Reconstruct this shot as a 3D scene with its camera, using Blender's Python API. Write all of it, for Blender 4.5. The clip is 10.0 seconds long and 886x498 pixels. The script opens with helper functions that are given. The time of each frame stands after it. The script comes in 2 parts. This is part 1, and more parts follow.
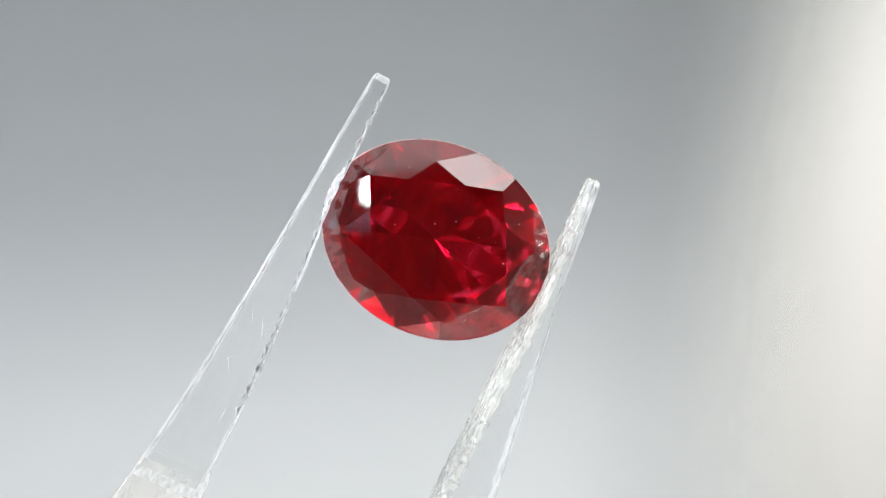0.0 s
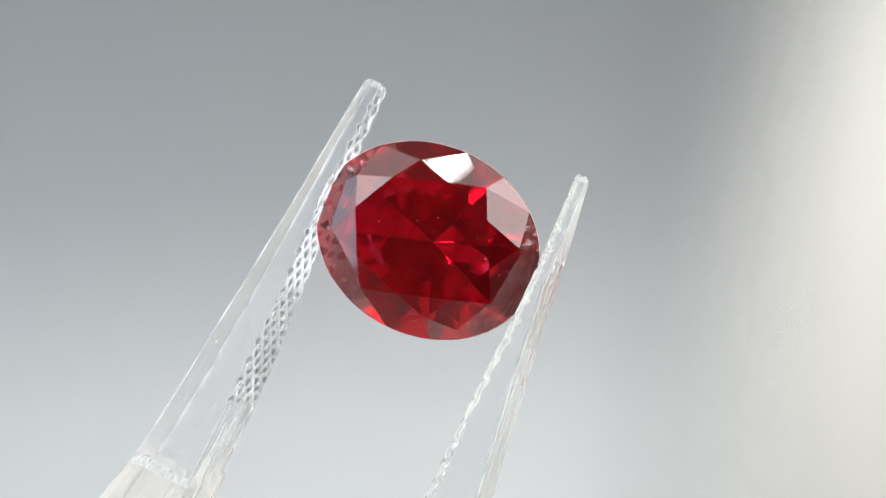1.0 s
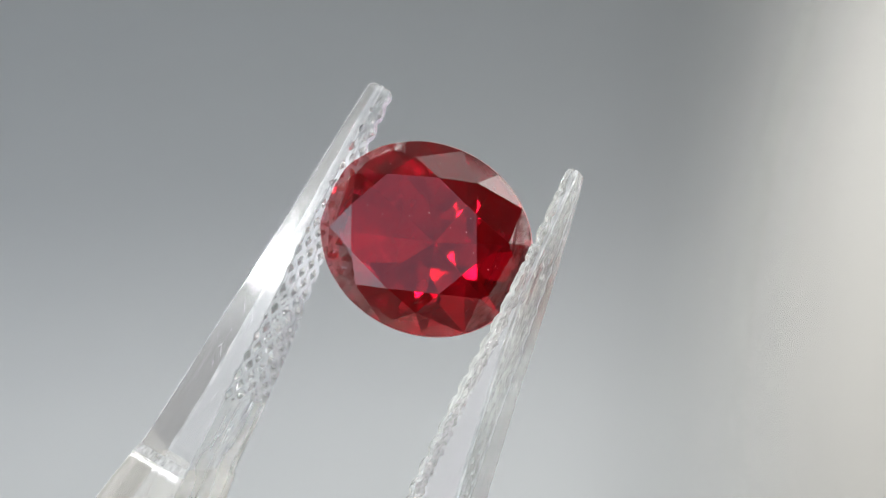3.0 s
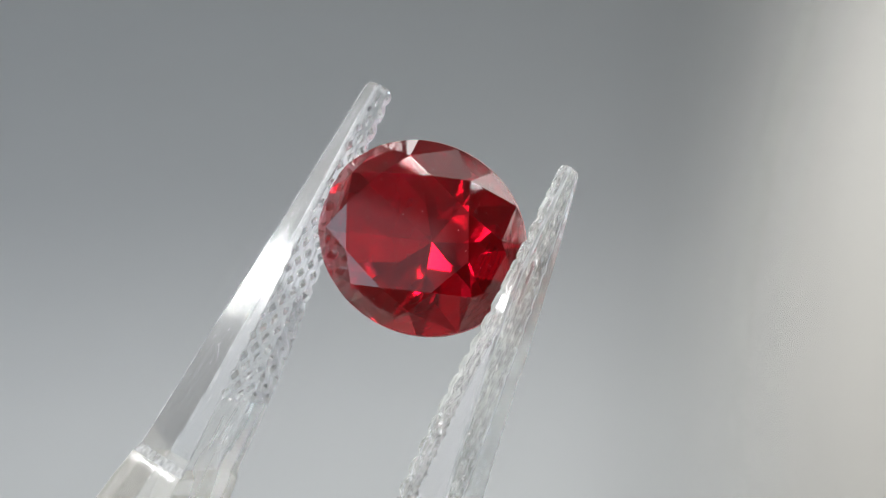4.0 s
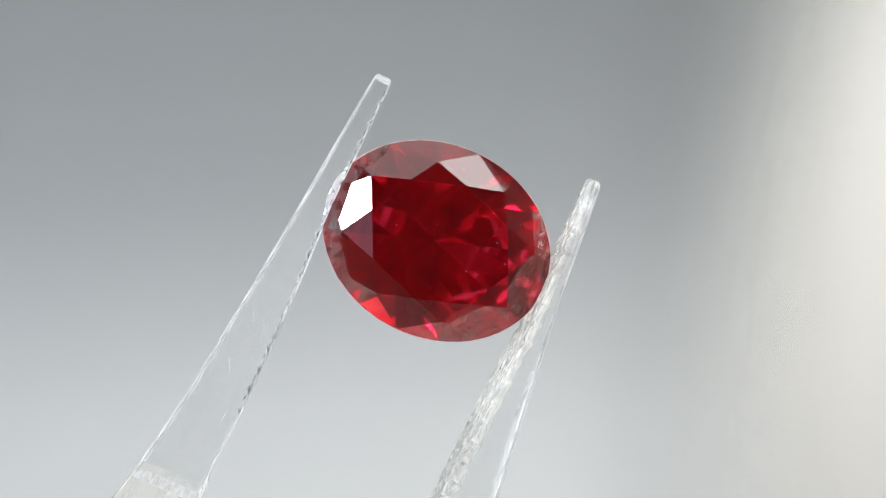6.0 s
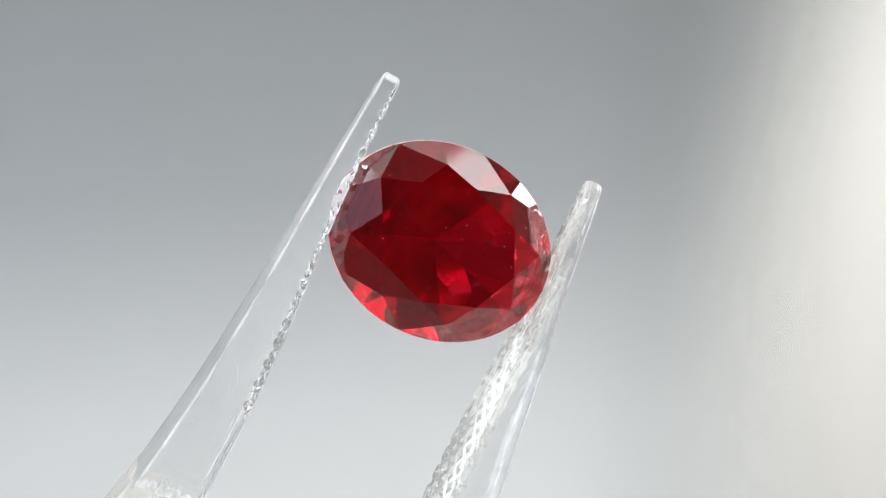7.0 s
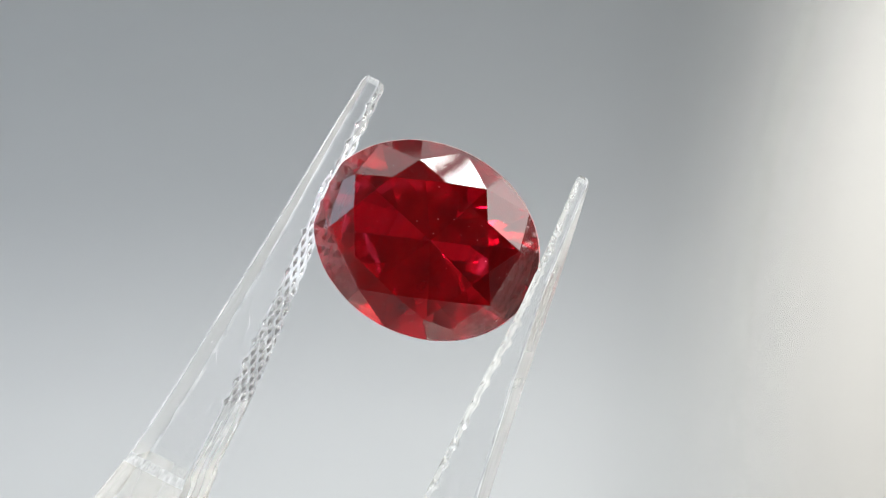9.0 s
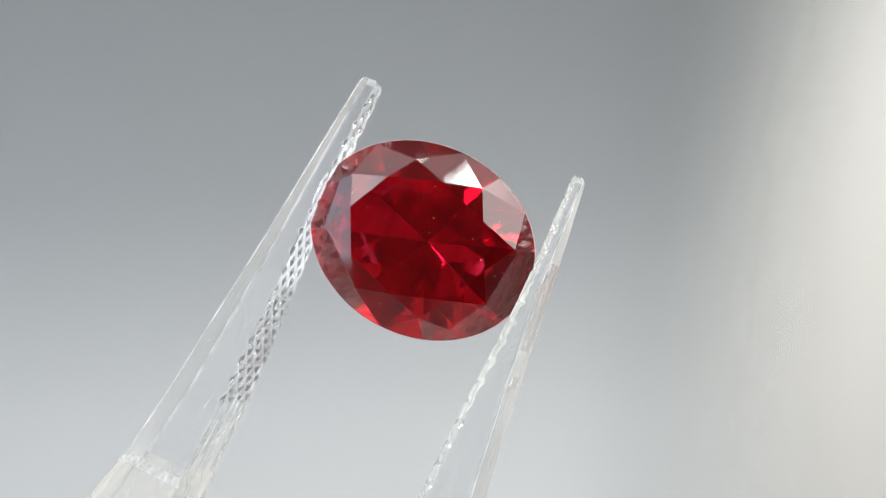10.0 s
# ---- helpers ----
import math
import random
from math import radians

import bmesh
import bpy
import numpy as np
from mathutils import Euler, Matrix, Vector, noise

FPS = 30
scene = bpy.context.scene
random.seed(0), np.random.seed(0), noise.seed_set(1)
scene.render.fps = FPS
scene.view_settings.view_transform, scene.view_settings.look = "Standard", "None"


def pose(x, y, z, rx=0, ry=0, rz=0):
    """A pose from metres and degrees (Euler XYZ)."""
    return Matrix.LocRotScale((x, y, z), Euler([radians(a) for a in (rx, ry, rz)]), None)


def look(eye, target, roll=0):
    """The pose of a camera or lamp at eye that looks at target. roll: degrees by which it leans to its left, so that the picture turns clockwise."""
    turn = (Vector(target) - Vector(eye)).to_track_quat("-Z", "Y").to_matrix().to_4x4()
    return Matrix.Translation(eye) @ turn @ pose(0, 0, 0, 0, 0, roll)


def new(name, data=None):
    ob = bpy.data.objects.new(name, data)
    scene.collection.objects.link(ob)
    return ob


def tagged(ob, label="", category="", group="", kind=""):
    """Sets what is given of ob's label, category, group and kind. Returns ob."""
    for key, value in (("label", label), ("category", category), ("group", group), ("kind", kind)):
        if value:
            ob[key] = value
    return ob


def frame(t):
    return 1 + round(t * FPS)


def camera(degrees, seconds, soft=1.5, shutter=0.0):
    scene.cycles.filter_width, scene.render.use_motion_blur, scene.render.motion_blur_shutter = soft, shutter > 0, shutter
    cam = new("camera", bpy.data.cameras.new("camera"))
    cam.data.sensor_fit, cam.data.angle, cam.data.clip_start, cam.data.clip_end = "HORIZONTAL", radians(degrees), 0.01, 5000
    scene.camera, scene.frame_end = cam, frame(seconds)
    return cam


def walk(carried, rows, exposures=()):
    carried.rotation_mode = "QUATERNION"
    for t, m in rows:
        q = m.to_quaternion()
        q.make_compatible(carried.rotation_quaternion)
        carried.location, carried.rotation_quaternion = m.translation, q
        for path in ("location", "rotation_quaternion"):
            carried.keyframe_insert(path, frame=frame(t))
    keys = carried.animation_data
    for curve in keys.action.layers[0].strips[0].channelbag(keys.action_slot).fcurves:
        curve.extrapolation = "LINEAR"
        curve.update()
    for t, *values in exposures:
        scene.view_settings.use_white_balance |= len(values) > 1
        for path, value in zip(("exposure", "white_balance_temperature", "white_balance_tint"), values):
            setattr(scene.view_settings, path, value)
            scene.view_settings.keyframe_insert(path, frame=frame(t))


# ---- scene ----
FOV = 40.0
EYE = (0.0, 0.0, 1.2)
EXPOSURES = [(0.0, 0.70), (0.5, 0.70), (1.0, 0.65), (1.5, 0.55), (2.0, 0.42), (2.5, 0.43), (3.0, 0.30), (3.8, -0.11), (4.0, 0.15),
             (4.5, 0.32), (5.0, 0.45), (5.5, 0.52), (7.0, 0.67), (8.0, 0.67), (9.0, 0.60), (10.0, 0.52)]
cam = camera(FOV, 10.0, soft=1.0)
walk(cam, [(0.0, pose(*EYE, 90, 0, 0)), (10.0, pose(*EYE, 90, 0, 0))], exposures=EXPOSURES)

cam.data.dof.use_dof = True
cam.data.dof.focus_distance = 0.0606
cam.data.dof.aperture_fstop = 40.0
scene.cycles.max_bounces = 24
scene.cycles.transmission_bounces = 24
scene.cycles.glossy_bounces = 12

# The sway of the tweezers with the stone between their tips: seconds, metres, degrees.
SWAY = [
    (0.0, -0.00032, 0.06179, 1.20044, 93.55, 25.24, 5.61),
    (0.5, -0.00046, 0.06149, 1.20036, 94.78, 24.76, 7.08),
    (1.0, -0.00082, 0.06242, 1.20047, 86.95, 24.74, -10.54),
    (1.5, -0.00081, 0.06292, 1.20042, 85.57, 24.57, -14.31),
    (2.0, -0.00104, 0.06218, 1.20061, 81.02, 23.51, -24.33),
    (2.5, -0.00090, 0.06268, 1.20056, 82.78, 24.09, -19.32),
    (3.8, -0.00122, 0.06219, 1.20062, 78.43, 22.86, -28.36),
    (4.0, -0.00122, 0.06205, 1.20062, 80.35, 23.20, -26.75),
    (4.5, -0.00098, 0.06240, 1.20038, 81.61, 23.85, -21.01),
    (5.0, -0.00074, 0.06214, 1.20035, 85.26, 24.62, -13.13),
    (5.5, -0.00027, 0.06201, 1.20035, 89.29, 25.24, -1.58),
    (6.8, -0.00028, 0.06143, 1.20047, 96.30, 25.10, 15.00),
    (7.0, -0.00006, 0.06143, 1.20033, 96.87, 25.12, 16.74),
    (7.5, 0.00016, 0.06115, 1.20038, 97.37, 25.34, 12.44),
    (8.0, -0.00020, 0.06105, 1.20041, 91.99, 26.22, 3.82),
    (8.5, -0.00064, 0.06147, 1.20045, 93.50, 25.42, -1.66),
    (9.0, -0.00089, 0.06188, 1.20046, 89.11, 25.44, -7.71),
    (9.5, -0.00085, 0.06207, 1.20019, 84.41, 25.05, -15.21),
    (10.0, -0.00108, 0.06210, 1.20047, 87.40, 25.37, -9.26),
]

# ---- world and lights ----
world = bpy.data.worlds.new("room_air")
scene.world = world
world.use_nodes = True
world.node_tree.nodes["Background"].inputs["Color"].default_value = (0.86, 0.93, 1.0, 1)
world.node_tree.nodes["Background"].inputs["Strength"].default_value = 0.3


def area_lamp(name, m, sx, sy, watts, colour, shape="RECTANGLE"):
    data = bpy.data.lights.new(name, "AREA")
    data.shape, data.size, data.size_y, data.energy, data.color = shape, sx, sy, watts, colour
    ob = new(name, data)
    ob.matrix_world = m
    return ob


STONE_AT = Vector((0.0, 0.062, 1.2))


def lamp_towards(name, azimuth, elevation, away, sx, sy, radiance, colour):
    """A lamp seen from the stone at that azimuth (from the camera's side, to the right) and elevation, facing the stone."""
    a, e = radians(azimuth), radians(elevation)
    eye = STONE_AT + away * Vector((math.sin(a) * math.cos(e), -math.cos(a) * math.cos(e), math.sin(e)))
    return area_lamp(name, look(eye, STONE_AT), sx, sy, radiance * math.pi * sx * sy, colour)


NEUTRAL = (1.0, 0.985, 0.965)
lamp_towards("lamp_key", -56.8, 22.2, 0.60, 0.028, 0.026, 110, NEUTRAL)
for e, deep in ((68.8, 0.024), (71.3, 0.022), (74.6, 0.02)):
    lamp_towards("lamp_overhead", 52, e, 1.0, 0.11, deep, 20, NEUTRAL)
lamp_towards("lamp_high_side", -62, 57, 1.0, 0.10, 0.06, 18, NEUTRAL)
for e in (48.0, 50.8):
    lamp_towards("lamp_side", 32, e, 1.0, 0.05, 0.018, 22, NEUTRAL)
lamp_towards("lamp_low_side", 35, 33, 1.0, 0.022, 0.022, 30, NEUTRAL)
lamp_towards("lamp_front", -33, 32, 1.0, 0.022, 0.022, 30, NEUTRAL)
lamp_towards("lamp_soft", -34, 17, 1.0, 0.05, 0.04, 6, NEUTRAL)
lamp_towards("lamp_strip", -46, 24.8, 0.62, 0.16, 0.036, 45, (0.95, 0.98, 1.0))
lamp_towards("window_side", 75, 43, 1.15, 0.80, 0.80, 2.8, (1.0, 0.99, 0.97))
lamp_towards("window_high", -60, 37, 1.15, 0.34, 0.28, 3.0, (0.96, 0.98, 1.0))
# Unseen mauve panels added for the table facet's veil, stepped for a soft edge.
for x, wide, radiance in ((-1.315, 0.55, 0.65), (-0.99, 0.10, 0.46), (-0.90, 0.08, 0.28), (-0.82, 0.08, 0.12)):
    area_lamp("veil_panel", look((x, -1.55, 1.5), (x, 0, 1.5)), wide, 1.0, radiance * math.pi * wide, (0.92, 0.66, 0.88))
area_lamp("veil_panel", look((-1.55, -1.22, 1.58), (0, -1.22, 1.58)), 0.36, 0.55, 0.40 * math.pi * 0.198, (0.92, 0.72, 0.80))
# Fill added out of view to brighten the cream wall; no window stands here.
area_lamp("fill_east", look((1.55, 0.95, 1.60), (0.5, 1.5, 1.3)), 0.8, 0.8, 7.6 * math.pi * 0.64, (1.0, 0.99, 0.97))
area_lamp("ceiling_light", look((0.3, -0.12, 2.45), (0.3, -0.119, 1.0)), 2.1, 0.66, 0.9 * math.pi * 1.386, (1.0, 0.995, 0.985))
# Added strip that brightens the paper from where the stone doesn't mirror it.
area_lamp("backdrop_fill", look((-0.32, 0.60, 1.95), (-0.32, 0.74, 1.0)), 1.8, 0.2, 3.8 * math.pi * 0.36, (1.0, 0.995, 0.985))
# Bluish fill added at the left for the paper; not an actual window.
area_lamp("fill_west", look((-1.55, -0.15, 1.35), (0, -0.15, 1.35)), 1.2, 1.3, 1.6 * math.pi * 1.56, (0.70, 0.84, 1.0))


# ---- materials ----
def material(name):
    m = bpy.data.materials.new(name)
    m.use_nodes = True
    nt = m.node_tree
    return m, nt, nt.nodes["Principled BSDF"]


def clear_material(name, colour, ior, rough, grain=0.0, scale=2500.0, haze=0.0, frosted=None, milky=(0.9, 0.92, 0.93), matt=0.0):
    m, nt, b = material(name)
    b.inputs["Base Color"].default_value = (*colour, 1)
    b.inputs["Transmission Weight"].default_value = 1.0
    b.inputs["IOR"].default_value = ior
    b.inputs["Roughness"].default_value = rough
    if matt:
        # finely scratched skin over clear plastic
        b.inputs["Coat Weight"].default_value = 1.0
        b.inputs["Coat Roughness"].default_value = matt
        b.inputs["Coat IOR"].default_value = 1.49
    if grain or haze:
        tex = nt.nodes.new("ShaderNodeTexNoise")
        tex.inputs["Scale"].default_value = scale
        tex.inputs["Detail"].default_value = 4.0
        geo = nt.nodes.new("ShaderNodeTexCoord")
        longer = nt.nodes.new("ShaderNodeMapping")
        longer.inputs["Scale"].default_value = (1.0, 0.12, 1.0)
        nt.links.new(geo.outputs["Object"], longer.inputs["Vector"])
        nt.links.new(longer.outputs["Vector"], tex.inputs["Vector"])
        ramp = nt.nodes.new("ShaderNodeMapRange")
        ramp.inputs["To Min"].default_value = rough * 0.3
        ramp.inputs["To Max"].default_value = rough * 1.9
        nt.links.new(tex.outputs["Fac"], ramp.inputs["Value"])
        nt.links.new(ramp.outputs["Result"], b.inputs["Roughness"])
        bump = nt.nodes.new("ShaderNodeBump")
        bump.inputs["Strength"].default_value = grain
        bump.inputs["Distance"].default_value = 0.00003
        nt.links.new(tex.outputs["Fac"], bump.inputs["Height"])
        nt.links.new(bump.outputs["Normal"], b.inputs["Normal"])
        if matt:
            nt.links.new(bump.outputs["Normal"], b.inputs["Coat Normal"])
    if haze:
        # scuffs, and haze mixed in to brighten dark facets and edges, thicker in patches
        milk = nt.nodes.new("ShaderNodeBsdfDiffuse")
        milk.inputs["Color"].default_value = (*milky, 1)
        behind = nt.nodes.new("ShaderNodeBsdfTranslucent")
        behind.inputs["Color"].default_value = (*milky, 1)
        both = nt.nodes.new("ShaderNodeMixShader")
        nt.links.new(milk.outputs["BSDF"], both.inputs[1])
        nt.links.new(behind.outputs["BSDF"], both.inputs[2])
        wear = nt.nodes.new("ShaderNodeMapRange")
        wear.inputs["From Min"].default_value, wear.inputs["From Max"].default_value = 0.35, 0.7
        wear.inputs["To Min"].default_value, wear.inputs["To Max"].default_value = haze * 0.4, haze * 1.7
        nt.links.new(tex.outputs["Fac"], wear.inputs["Value"])
        mixed = nt.nodes.new("ShaderNodeMixShader")
        amount = wear.outputs["Result"]
        if frosted:
            # a worn or matt stretch of the length, fading at both ends
            y0, y1, fade, much = frosted
            sep = nt.nodes.new("ShaderNodeSeparateXYZ")
            nt.links.new(geo.outputs["Object"], sep.inputs["Vector"])
            for lo, hi in ((y0 - fade, y0 + fade), (y1 + fade, y1 - fade)):
                step = nt.nodes.new("ShaderNodeMapRange")
                step.interpolation_type = "SMOOTHSTEP"
                step.inputs["From Min"].default_value, step.inputs["From Max"].default_value = lo, hi
                nt.links.new(sep.outputs["Y"], step.inputs["Value"])
                if lo < hi:
                    rise = step
            mask = nt.nodes.new("ShaderNodeMath")
            mask.operation = "MULTIPLY"
            nt.links.new(rise.outputs["Result"], mask.inputs[0])
            nt.links.new(step.outputs["Result"], mask.inputs[1])
            rough_mask = nt.nodes.new("ShaderNodeMath")
            rough_mask.operation = "MULTIPLY"
            nt.links.new(mask.outputs["Value"], rough_mask.inputs[0])
            nt.links.new(tex.outputs["Fac"], rough_mask.inputs[1])
            total = nt.nodes.new("ShaderNodeMath")
            total.operation = "MULTIPLY_ADD"
            nt.links.new(rough_mask.outputs["Value"], total.inputs[0])
            total.inputs[1].default_value = much * 2
            nt.links.new(amount, total.inputs[2])
            amount = total.outputs["Value"]
        nt.links.new(amount, mixed.inputs["Fac"])
        nt.links.new(b.outputs["BSDF"], mixed.inputs[1])
        nt.links.new(both.outputs["Shader"], mixed.inputs[2])
        nt.links.new(mixed.outputs["Shader"], nt.nodes["Material Output"].inputs["Surface"])
    return m


RUBY_RED = (0.32, 0.0008, 0.007)
RUBY = clear_material("red_corundum", RUBY_RED, 1.77, 0.0)
# Diffuse red mixed into the back as an inner glow for dark facets.
RUBY_BACK = clear_material("red_corundum_back", RUBY_RED, 1.77, 0.02, 0.01, 400.0, 0.16, None, (0.92, 0.06, 0.07))
GIRDLE = clear_material("bruted_girdle", (0.75, 0.03, 0.05), 1.77, 0.3, 0.02, 3000.0, 0.6, None, (0.95, 0.75, 0.75))
CLEAR = (0.985, 0.99, 0.99)
# Haze tint that paints the warm glow into the clear shoulder and flat.
CREAMY = (0.95, 0.925, 0.85)
PLASTIC = clear_material("clear_plastic", CLEAR, 1.49, 0.08, 0.35, 2600.0, 0.045, matt=0.34)
# Edge scuffs, hazed strongly to paint in the bright line along the chamfers.
EDGE = clear_material("whitened_plastic_edge", CLEAR, 1.49, 0.15, 0.3, 3000.0, 0.55)
POLISHED = clear_material("polished_plastic", CLEAR, 1.49, 0.01)
SATIN = clear_material("satin_plastic", CLEAR, 1.49, 0.22, 0.02, 700.0, 0.06, milky=CREAMY)
SHOULDER = clear_material("moulded_shoulder_plastic", CLEAR, 1.49, 0.10, 0.03, 450.0, 0.24, milky=CREAMY)
KNURL = clear_material("moulded_plastic", CLEAR, 1.49, 0.02, 0.02, 6000.0, 0.16, (-0.0052, 0.0026, 0.0012, 0.80))
KNURL_WORN = clear_material("worn_moulded_plastic", CLEAR, 1.49, 0.06, 0.1, 5000.0, 0.22, (-0.0072, 0.0010, 0.0012, 0.22), milky=(0.93, 0.94, 0.88))


def paint(name, c0, c1, scale, rough):
    m, nt, b = material(name)
    tex = nt.nodes.new("ShaderNodeTexNoise")
    tex.inputs["Scale"].default_value = scale
    tex.inputs["Detail"].default_value = 5.0
    mix = nt.nodes.new("ShaderNodeMix")
    mix.data_type = "RGBA"
    mix.inputs["A"].default_value = (*c0, 1)
    mix.inputs["B"].default_value = (*c1, 1)
    co = nt.nodes.new("ShaderNodeTexCoord")
    nt.links.new(co.outputs["Object"], tex.inputs["Vector"])
    nt.links.new(tex.outputs["Fac"], mix.inputs["Factor"])
    nt.links.new(mix.outputs["Result"], b.inputs["Base Color"])
    b.inputs["Roughness"].default_value = rough
    return m


SWEEP = paint("backdrop_paper", (0.522, 0.538, 0.538), (0.545, 0.561, 0.561), 9.0, 0.75)


def fade_out(m, x0, x1, lean):
    """Fades the sheet's opacity out between two places along x, sooner further down, to blend into the wall behind."""
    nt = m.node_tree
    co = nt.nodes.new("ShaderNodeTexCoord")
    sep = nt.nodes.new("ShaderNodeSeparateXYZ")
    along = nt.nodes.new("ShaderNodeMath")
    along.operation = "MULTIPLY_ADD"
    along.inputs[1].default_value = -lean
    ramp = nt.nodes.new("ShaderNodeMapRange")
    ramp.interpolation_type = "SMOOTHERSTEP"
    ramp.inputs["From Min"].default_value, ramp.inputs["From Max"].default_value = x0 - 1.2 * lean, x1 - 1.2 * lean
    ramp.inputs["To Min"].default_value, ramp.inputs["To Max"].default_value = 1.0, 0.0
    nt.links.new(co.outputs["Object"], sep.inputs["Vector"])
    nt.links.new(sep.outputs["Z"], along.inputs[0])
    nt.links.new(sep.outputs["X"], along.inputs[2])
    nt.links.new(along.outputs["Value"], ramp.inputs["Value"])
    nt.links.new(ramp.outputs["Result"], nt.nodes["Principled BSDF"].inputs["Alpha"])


# Opacity ramp that blends the grey softly into the cream on the right.
fade_out(SWEEP, 0.07, 0.47, 0.10)
WALL = paint("wall_paint", (0.30, 0.30, 0.295), (0.35, 0.35, 0.34), 3.0, 0.8)
# Near black so that reflections in the stone and plastic stay dark.
DARK = paint("dark_for_reflections", (0.02, 0.02, 0.022), (0.035, 0.035, 0.035), 3.0, 0.8)
CREAM = paint("cream_paint", (0.82, 0.81, 0.77), (0.85, 0.84, 0.795), 3.0, 0.8)
FLOOR = paint("floor_vinyl", (0.29, 0.29, 0.285), (0.35, 0.35, 0.34), 6.0, 0.5)
SCRATCH = paint("scratched_plastic", (0.8, 0.82, 0.82), (0.9, 0.9, 0.9), 900.0, 0.5)
LINT = paint("pale_dust", (0.6, 0.5, 0.5), (0.8, 0.75, 0.72), 900.0, 0.8)


# ---- building helpers ----
def part(name, bm, mat, parent=None, label="", smooth=False):
    me = bpy.data.meshes.new(name)
    bm.to_mesh(me)
    bm.free()
    me.materials.append(mat)
    for p in me.polygons:
        p.use_smooth = smooth
    ob = new(name, me)
    ob.parent = parent
    if label:
        tagged(ob, label=label)
    return ob


def box(x0, x1, y0, y1, z0, z1):
    bm = bmesh.new()
    bmesh.ops.create_cube(bm, size=1.0)
    for v in bm.verts:
        v.co = Vector(((x0 + x1) / 2 + v.co.x * (x1 - x0), (y0 + y1) / 2 + v.co.y * (y1 - y0), (z0 + z1) / 2 + v.co.z * (z1 - z0)))
    return bm


# ---- the room ----
for name, b, mat in (
    ("floor", (-1.6, 1.6, -1.6, 1.6, -0.1, 0.0), FLOOR),
    ("ceiling", (-1.6, 1.6, -1.6, 1.6, 2.5, 2.6), WALL),
    ("wall_north", (-1.6, 1.6, 1.6, 1.7, 0.0, 2.5), CREAM),
    # Unseen; stands in for the dark surroundings mirrored in the stone.
    ("wall_south", (-1.6, 1.6, -1.7, -1.6, 0.0, 2.5), DARK),
    ("wall_west", (-1.7, -1.6, -1.6, 1.6, 0.0, 2.5), WALL),
    ("wall_east", (1.6, 1.7, -1.6, 1.6, 0.0, 2.5), WALL),
):
    tagged(part(name, box(*b), mat), label="plain painted " + name.split("_")[0] + " of the room", category=name.split("_")[0], kind="structure")


def backdrop():
    """A sheet of grey paper, its curve made up for shading: overhanging above to fall darker, sweeping forward below to
    catch light.
    """
    pts, y, z = [], 0.93, 1.50
    for i in range(90):
        pts.append((y, z))
        lean = radians(-53 + 101 * max(0.0, min(1.0, (1.42 - z) / 0.50)) + 30 * max(0.0, min(1.0, (1.0 - z) / 0.15)))
        y -= math.sin(lean) * 0.015
        z -= math.cos(lean) * 0.015
    across = [(x, 0.0) for x in np.linspace(-0.9, 0.50, 13)]
    bm = bmesh.new()
    rings = []
    for x, back in across:
        rings.append([bm.verts.new((x, a + back, c)) for a, c in pts])
    for r0, r1 in zip(rings, rings[1:]):
        for i in range(len(pts) - 1):
            bm.faces.new((r0[i], r0[i + 1], r1[i + 1], r1[i]))
    bmesh.ops.recalc_face_normals(bm, faces=bm.faces[:])
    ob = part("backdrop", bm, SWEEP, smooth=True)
    mod = ob.modifiers.new("thickness", "SOLIDIFY")
    mod.thickness = 0.001
    return tagged(ob, label="smooth grey sheet, curved to shade its top, opacity fading out to the right", category="backdrop", kind="structure")


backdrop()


# ---- the stone ----
A_LONG, B_SHORT = 0.00600, 0.00492
Z_TABLE, Z_GIRDLE, Z_CULET = 0.00160, 0.00013, 0.00460
R_TABLE, R_STAR, R_LOWER = 0.625, 0.80, 0.36
R_STARS = (0.835, 0.800, 0.782, 0.810)  # repeated on the far half
RIM = 0.007


def oval(r, degrees, z):
    return Vector((A_LONG * r * math.cos(radians(degrees)), B_SHORT * r * math.sin(radians(degrees)), z))


def plane_z(p, a, b, c):
    n = (b - a).cross(c - a)
    return a.z - (n.x * (p.x - a.x) + n.y * (p.y - a.y)) / n.z


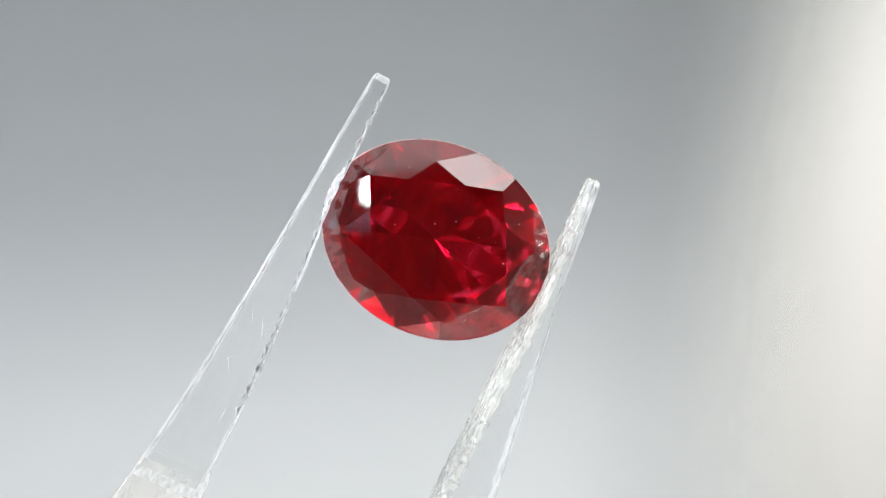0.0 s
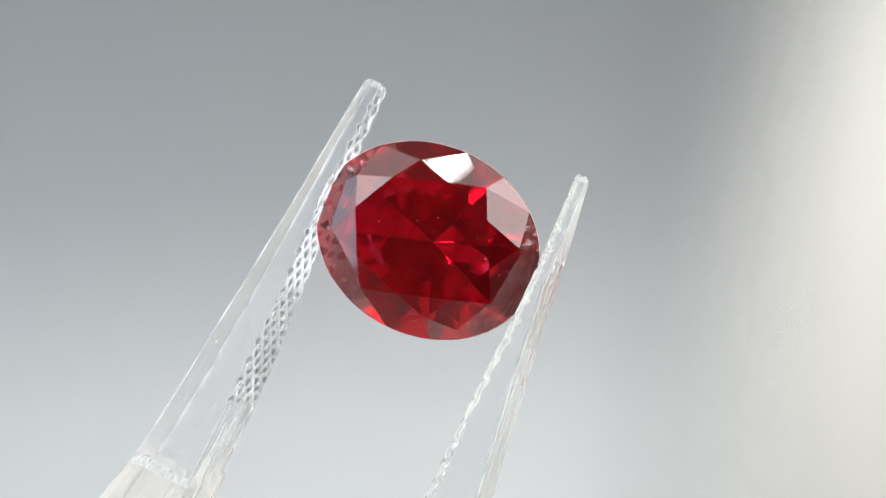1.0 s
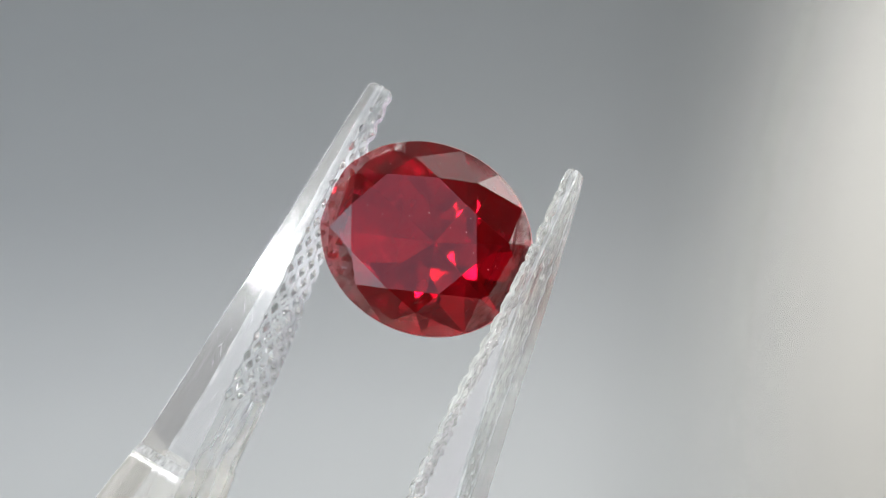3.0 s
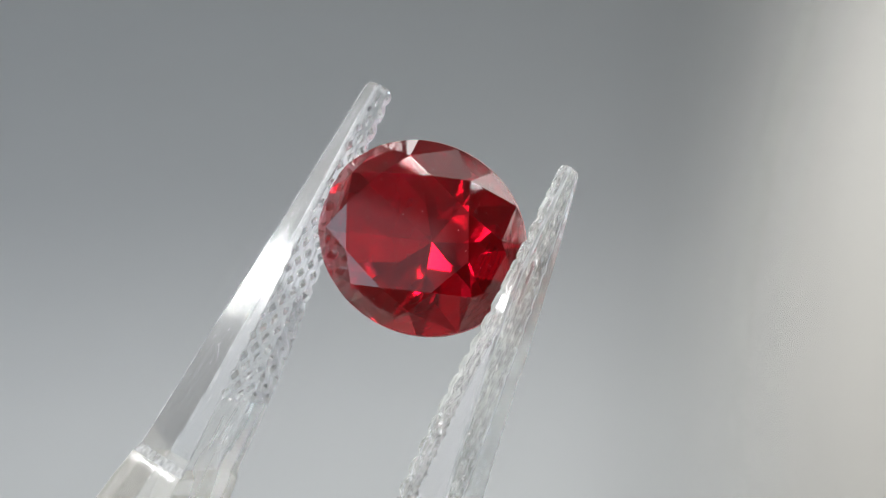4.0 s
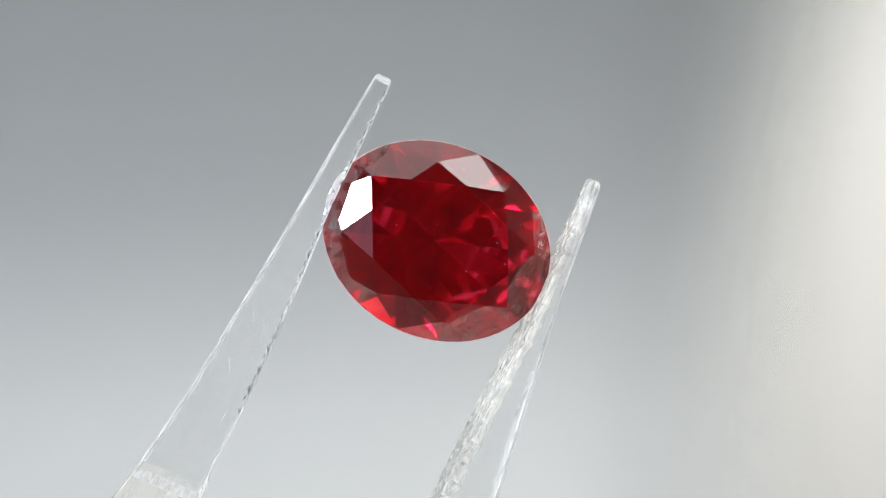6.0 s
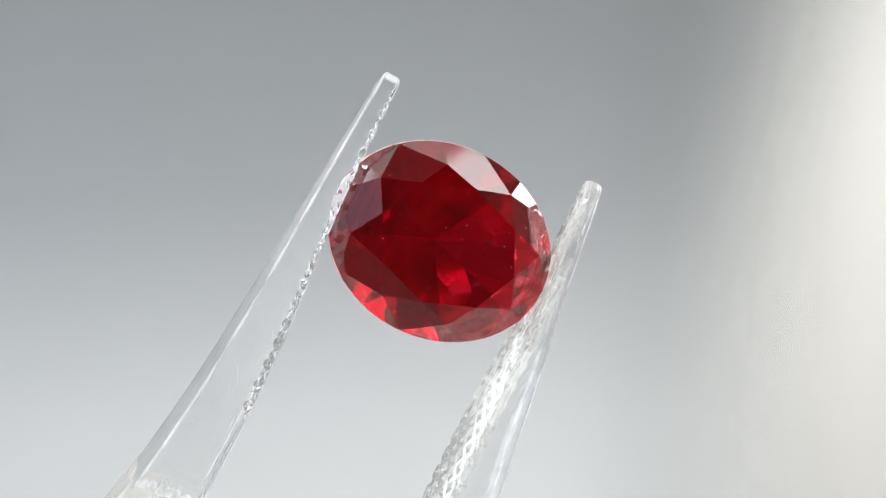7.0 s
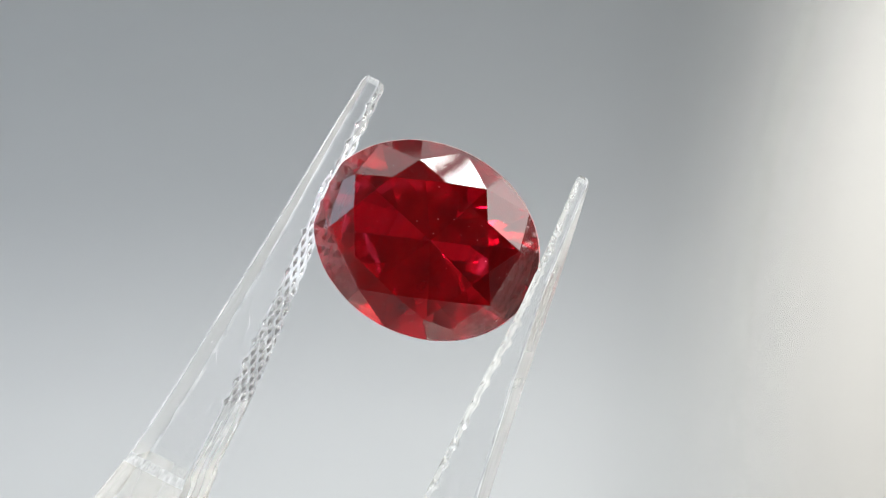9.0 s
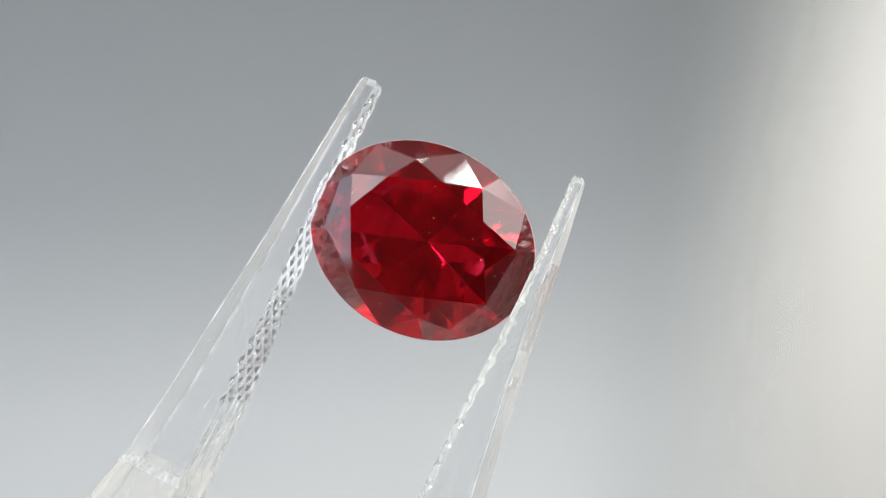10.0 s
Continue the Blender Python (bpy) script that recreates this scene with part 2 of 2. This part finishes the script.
def oval_stone():
    """An oval brilliant: octagonal table, stars, kites and halves above the girdle; mains and halves below."""
    gem = new("gemstone")
    gem.empty_display_size = 0.005
    steps = 6
    table, crown, girdle, pavilion = (bmesh.new() for _ in range(4))
    z_star = Z_TABLE - (R_STAR * math.cos(radians(22.5)) - R_TABLE) / (1 - R_TABLE) * (Z_TABLE - Z_GIRDLE)
    z_low = -Z_GIRDLE - (Z_CULET - Z_GIRDLE) * (1 - R_LOWER * math.cos(radians(22.5)))

    def face(bm, points):
        bm.faces.new([bm.verts.new(p) for p in points])

    def corner(k):
        return oval(R_TABLE, 45 * k, Z_TABLE)

    def star(k):
        """A star's point, slid along the ridge between its two kites."""
        p = oval(R_STARS[k % 4], 45 * k + 22.5, 0)
        p.z = plane_z(p, corner(k), oval(R_STAR, 45 * k - 22.5, z_star), oval(R_STAR, 45 * k + 22.5, z_star))
        return p

    face(table, [corner(k) for k in range(8)])
    for k in range(8):
        a = 45 * k
        t0, t1 = corner(k), corner(k + 1)
        s0, s1 = star(k - 1), star(k)
        tip = oval(1 - RIM, a, 0)
        tip.z = plane_z(tip, t0, s0, s1)
        face(crown, [t0, s1, t1])
        face(crown, [t0, s0, tip, s1])
        h0 = oval(1, a, -Z_GIRDLE)
        l0, l1 = oval(R_LOWER, a - 22.5, z_low), oval(R_LOWER, a + 22.5, z_low)
        heel = oval(1 - RIM, a, 0)
        heel.z = plane_z(heel, h0, l0, l1)
        face(pavilion, [Vector((0, 0, -Z_CULET)), l1, heel, l0])
        for side in (1, -1):
            point, low = (s1, l1) if side > 0 else (s0, l0)
            gm, hm = oval(1, a + side * 22.5, Z_GIRDLE), oval(1, a + side * 22.5, -Z_GIRDLE)
            up, down, rim = [], [], []
            for i in range(steps + 1):
                p = oval(1 - RIM, a + side * 22.5 * i / steps, 0)
                rim.append(oval(1, a + side * 22.5 * i / steps, 0))
                up.append(Vector((p.x, p.y, plane_z(p, point, tip, gm))))
                down.append(Vector((p.x, p.y, plane_z(p, low, heel, hm))))
            face(crown, ([point] + up) if side > 0 else ([point] + up[::-1]))
            face(pavilion, ([low] + down[::-1]) if side > 0 else ([low] + down))
            for i in range(steps):
                for q in ([down[i], down[i + 1], rim[i + 1], rim[i]], [rim[i], rim[i + 1], up[i + 1], up[i]]):
                    face(girdle, q if side > 0 else q[::-1])
    for name, bm, label in (("table_facet", table, "flat polished octagonal top facet"), ("crown", crown, ""), ("girdle", girdle, "thin frosted rim"), ("pavilion", pavilion, "")):
        bmesh.ops.remove_doubles(bm, verts=bm.verts[:], dist=4e-6)
        part(name, bm, {"girdle": GIRDLE, "pavilion": RUBY_BACK}.get(name, RUBY), gem, label)
    dust = bmesh.new()
    rng = random.Random(5)
    for k in range(26):
        r, a = math.sqrt(rng.random()) * R_TABLE * 0.92, rng.uniform(0, 360)
        p = oval(r, a, Z_TABLE + 0.000004)
        if k % 3 == 0:
            q = rng.uniform(0.68, 0.78)
            p = oval(q, 45 * rng.randrange(8) + rng.uniform(-6, 6), Z_TABLE - (q - R_TABLE) / (1 - R_TABLE) * (Z_TABLE - Z_GIRDLE) + 0.00002)
        size = rng.uniform(0.000008, 0.00002)
        bmesh.ops.create_icosphere(dust, subdivisions=1, radius=size, matrix=Matrix.Translation(p) @ Matrix.Diagonal((rng.uniform(0.6, 2.2), 1, 0.6, 1)))
    tagged(part("dust", dust, LINT, gem, "fine pale dust specks"), kind="stuff")
    return tagged(gem, label="deep red oval faceted gemstone gripped between clear tweezer tips", category="gemstone")


stone = oval_stone()


# ---- the tweezers ----
# Stations from the tip backwards: y, inner x, outer x, back z, front z, in millimetres.
ARM_LEFT = [
    (6.34, -5.74, -6.30, -0.77, 0.06), (6.24, -5.62, -6.42, -0.92, 0.24), (6.0, -5.57, -6.49, -1.01, 0.36), (3.0, -5.64, -6.78, -1.16, 0.60),
    (-1.0, -5.72, -7.12, -1.39, 0.95), (-5.0, -5.54, -7.49, -1.66, 1.38), (-9.0, -5.46, -7.92, -1.97, 1.74), (-12.0, -5.48, -8.24, -2.20, 1.86),
    (-16.1, -5.66, -8.88, -2.44, 1.84), (-16.5, -5.56, -9.00, -2.56, 2.02), (-17.4, -5.56, -9.18, -2.65, 2.14), (-18.0, -5.50, -9.36, -2.67, 2.17), (-20.0, -5.40, -9.80, -2.69, 2.25),
    (-30.0, -5.0, -10.6, -2.86, 2.8), (-60.0, -2.2, -7.2, -3.36, 3.8), (-92.0, 0.0, -2.6, -3.78, 4.3),
]
ARM_RIGHT = [
    (6.24, 5.66, 6.04, -0.36, 0.46), (6.14, 5.58, 6.14, -0.52, 0.66), (5.9, 5.54, 6.20, -0.60, 0.80), (3.0, 5.64, 6.58, -1.00, 1.25),
    (-1.0, 5.74, 7.04, -1.25, 1.76), (-5.0, 5.56, 7.54, -1.50, 1.95), (-9.0, 5.47, 8.10, -1.62, 1.92), (-12.0, 5.46, 8.56, -1.70, 1.86),
    (-16.1, 5.54, 9.20, -1.85, 1.80), (-16.5, 5.44, 9.32, -1.95, 1.95), (-17.4, 5.5, 9.74, -2.0, 2.0), (-18.0, 5.4, 9.84, -2.05, 2.05),
    (-30.0, 4.9, 10.64, -3.2, 2.8), (-60.0, 2.2, 7.24, -4.0, 3.8), (-92.0, 0.0, 2.64, -4.5, 4.3),
]
KNURL_DEEP = 0.15
TWIST, DEEPER = 0.075, 1.15


def station(rows, y):
    """The section at y, eased across the knots between tip and shoulder."""
    ys = [-r[0] for r in rows]
    ease = max(0.0, min(1.8, 5.8 - y, y + 16.1))
    near = [-y + ease * k for k in (-1, -0.6, -0.3, 0, 0.3, 0.6, 1)]
    xi, xo, zb, zf = (float(np.mean(np.interp(near, ys, [r[i] for r in rows]))) for i in range(1, 5))
    return xi, xo, zb * DEEPER, zf * DEEPER


def clear_of_stone(x, y, z):
    """Pushes a point of a gripping face back to where the stone's rim lets it be (millimetres)."""
    if abs(y) > 4.6 or not -1.4 < z < 1.3:
        return x
    rim = (6.0 - 1.2 * max(0.0, abs(z) - 0.13)) * math.sqrt(1 - (y / 4.92) ** 2) + 0.012
    return math.copysign(max(abs(x), rim), x)


def tri(u):
    return abs((u % 1.0) * 2 - 1)


def knurl(y, z):
    """Depth of the diamond pits pressed between the ridges, 0 to 1."""
    u, v = y / 1.1 + z / 1.3, y / 1.1 - z / 1.3
    return max(0.0, min(1.0, 2.2 * min(tri(u), tri(v)) - 0.75))


def tweezer_arm(tweezers, rows, s, knurl_end, beads_from, bevel, slant, twist, grip_mat):
    """One arm: a lofted shell, closed on the inside by its toothed gripping face. beads_from: where the outer back edge begins to be notched."""
    ys = [r[0] for r in rows if r[0] > 5.85] + list(np.arange(5.8, -16.1, -0.07)) + [r[0] for r in rows if r[0] < -16.1]
    n = 44
    shell, grip = bmesh.new(), bmesh.new()
    outer, inner = [], []
    for y in ys:
        xi, xo, zb, zf = station(rows, y)
        xf = xo - s * slant * min(1.0, max(0.0, 6.3 - y) / 6)
        lean = ((TWIST - twist) * zf, twist)  # sideways shift, and its growth with depth
        c = min(0.15 if s > 0 else 0.11, 0.18 * (zf - zb), 0.3 * abs(xo - xi))
        ci = 0.5 * c
        bx = max(ci, min(bevel, 0.42 * abs(xf - xi)) + (0.05 * tri(y / 0.53) if bevel > 0.1 else 0.0))
        bz = max(ci, 0.6 * min(bevel, 0.42 * abs(xf - xi)))
        cb = c + (0.12 + 0.12 * tri(y / 0.9) if knurl_end < y < beads_from else 0.0)
        line = []
        for i in range(n + 1):
            z = zf - bz + (zb - zf + bz + ci) * i / n
            deep = KNURL_DEEP * knurl(y, z) if knurl_end < y < 5.82 else 0.0
            line.append((clear_of_stone(xi + s * deep + lean[0] + lean[1] * z, y, z) - lean[0] - lean[1] * z, z))
        x0, x1 = line[0][0], line[-1][0]
        prof = [line[0], (x0 + s * bx * 0.42, zf - bz * 0.42), (x0 + s * bx, zf), (xf - s * c, zf), (xf - s * c * 0.3, zf - c * 0.3), (xf, zf - c),
                (xo, zb + cb), (xo - s * cb * 0.3, zb + cb * 0.3), (xo - s * cb, zb), (x1 + s * ci, zb), (x1 + s * ci * 0.35, zb + ci * 0.35), line[-1]]
        outer.append([shell.verts.new(((x + lean[0] + lean[1] * z) / 1000, y / 1000, z / 1000)) for x, z in prof])
        inner.append([grip.verts.new(((x + lean[0] + lean[1] * z) / 1000, y / 1000, z / 1000)) for x, z in line])
    for r0, r1 in zip(outer, outer[1:]):
        for i in range(11):
            f = shell.faces.new((r0[i], r0[i + 1], r1[i + 1], r1[i]))
            y = f.calc_center_median().y * 1000
            f.material_index = 3 if i < 2 and bevel > 0.1 and y > -16 else 2 if y < -16.45 else int(i in (0, 1, 3, 4, 6, 7, 9, 10) or (i == 2 and y < -16.08))
    for r0, r1 in zip(inner, inner[1:]):
        for i in range(n):
            f = grip.faces.new((r0[i + 1], r0[i], r1[i], r1[i + 1]))
            c = f.calc_center_median() * 1000
            f.material_index = 2 if c.y < knurl_end else int(grip_mat is KNURL and knurl(c.y, c.z) > 0.15)
    for end in (0, -1):
        shell.faces.new(outer[end] if end else outer[end][::-1])
    for bm in (shell, grip):
        if s > 0:
            bmesh.ops.reverse_faces(bm, faces=bm.faces[:])
    arm = part("arm", shell, PLASTIC, tweezers, "tapering clear plastic arm with a stepped shoulder", smooth=True)
    arm.data.set_sharp_from_angle(angle=radians(16))
    for mat in (EDGE, SHOULDER, KNURL_WORN):
        arm.data.materials.append(mat)
    face = part("grip_face", grip, grip_mat, arm, "diamond-knurled gripping face")
    for mat in (POLISHED, SATIN):
        face.data.materials.append(mat)
    for clear in (arm, face):
        clear.visible_shadow = False  # clear plastic lets the light through
    return arm


def scratches(arm, rows):
    """Short pale scratches on the front of an arm."""
    bm = bmesh.new()
    rng = random.Random(11)
    for _ in range(9):
        y = rng.uniform(-12.5, -6.5)
        xi, xo, zb, zf = station(rows, y)
        x = xi + (xo - xi) * rng.uniform(0.2, 0.85)
        long, turn = rng.uniform(0.15, 0.9), radians(rng.choice((82, 86, 60, 115)) + rng.uniform(-5, 5))
        dx, dy = math.cos(turn) * long / 2, math.sin(turn) * long / 2
        ex, ey = -math.sin(turn) * 0.012, math.cos(turn) * 0.012
        base = [(x - dx, y - dy), (x + ex, y + ey), (x + dx, y + dy), (x - ex, y - ey)]
        foot = [bm.verts.new(((a + TWIST * station(rows, b)[3]) / 1000, b / 1000, station(rows, b)[3] / 1000)) for a, b in base]
        top = bm.verts.new(((x + TWIST * zf) / 1000, y / 1000, (zf + 0.012) / 1000))
        for k in range(4):
            bm.faces.new((foot[k], foot[(k + 1) % 4], top))
    tagged(part("scratches", bm, SCRATCH, arm, "fine pale scratches"), kind="stuff")


def tweezers_thing():
    tz = new("tweezers")
    tz.empty_display_size = 0.01
    scratches(tweezer_arm(tz, ARM_LEFT, -1, -11.9, -99.0, 0.08, 0.0, -0.03, KNURL), ARM_LEFT)
    tweezer_arm(tz, ARM_RIGHT, 1, -15.6, -4.0, 0.30, 0.42, 0.0, KNURL_WORN)
    return tagged(tz, label="clear plastic tweezers with knurled tips holding a red stone", category="tweezers")


tweezers = tweezers_thing()


# ---- the sway ----
def motions():
    rows = [(t, pose(x, y, z, rx, ry, rz)) for t, x, y, z, rx, ry, rz in SWAY]
    walk(stone, rows)
    walk(tweezers, rows)


motions()
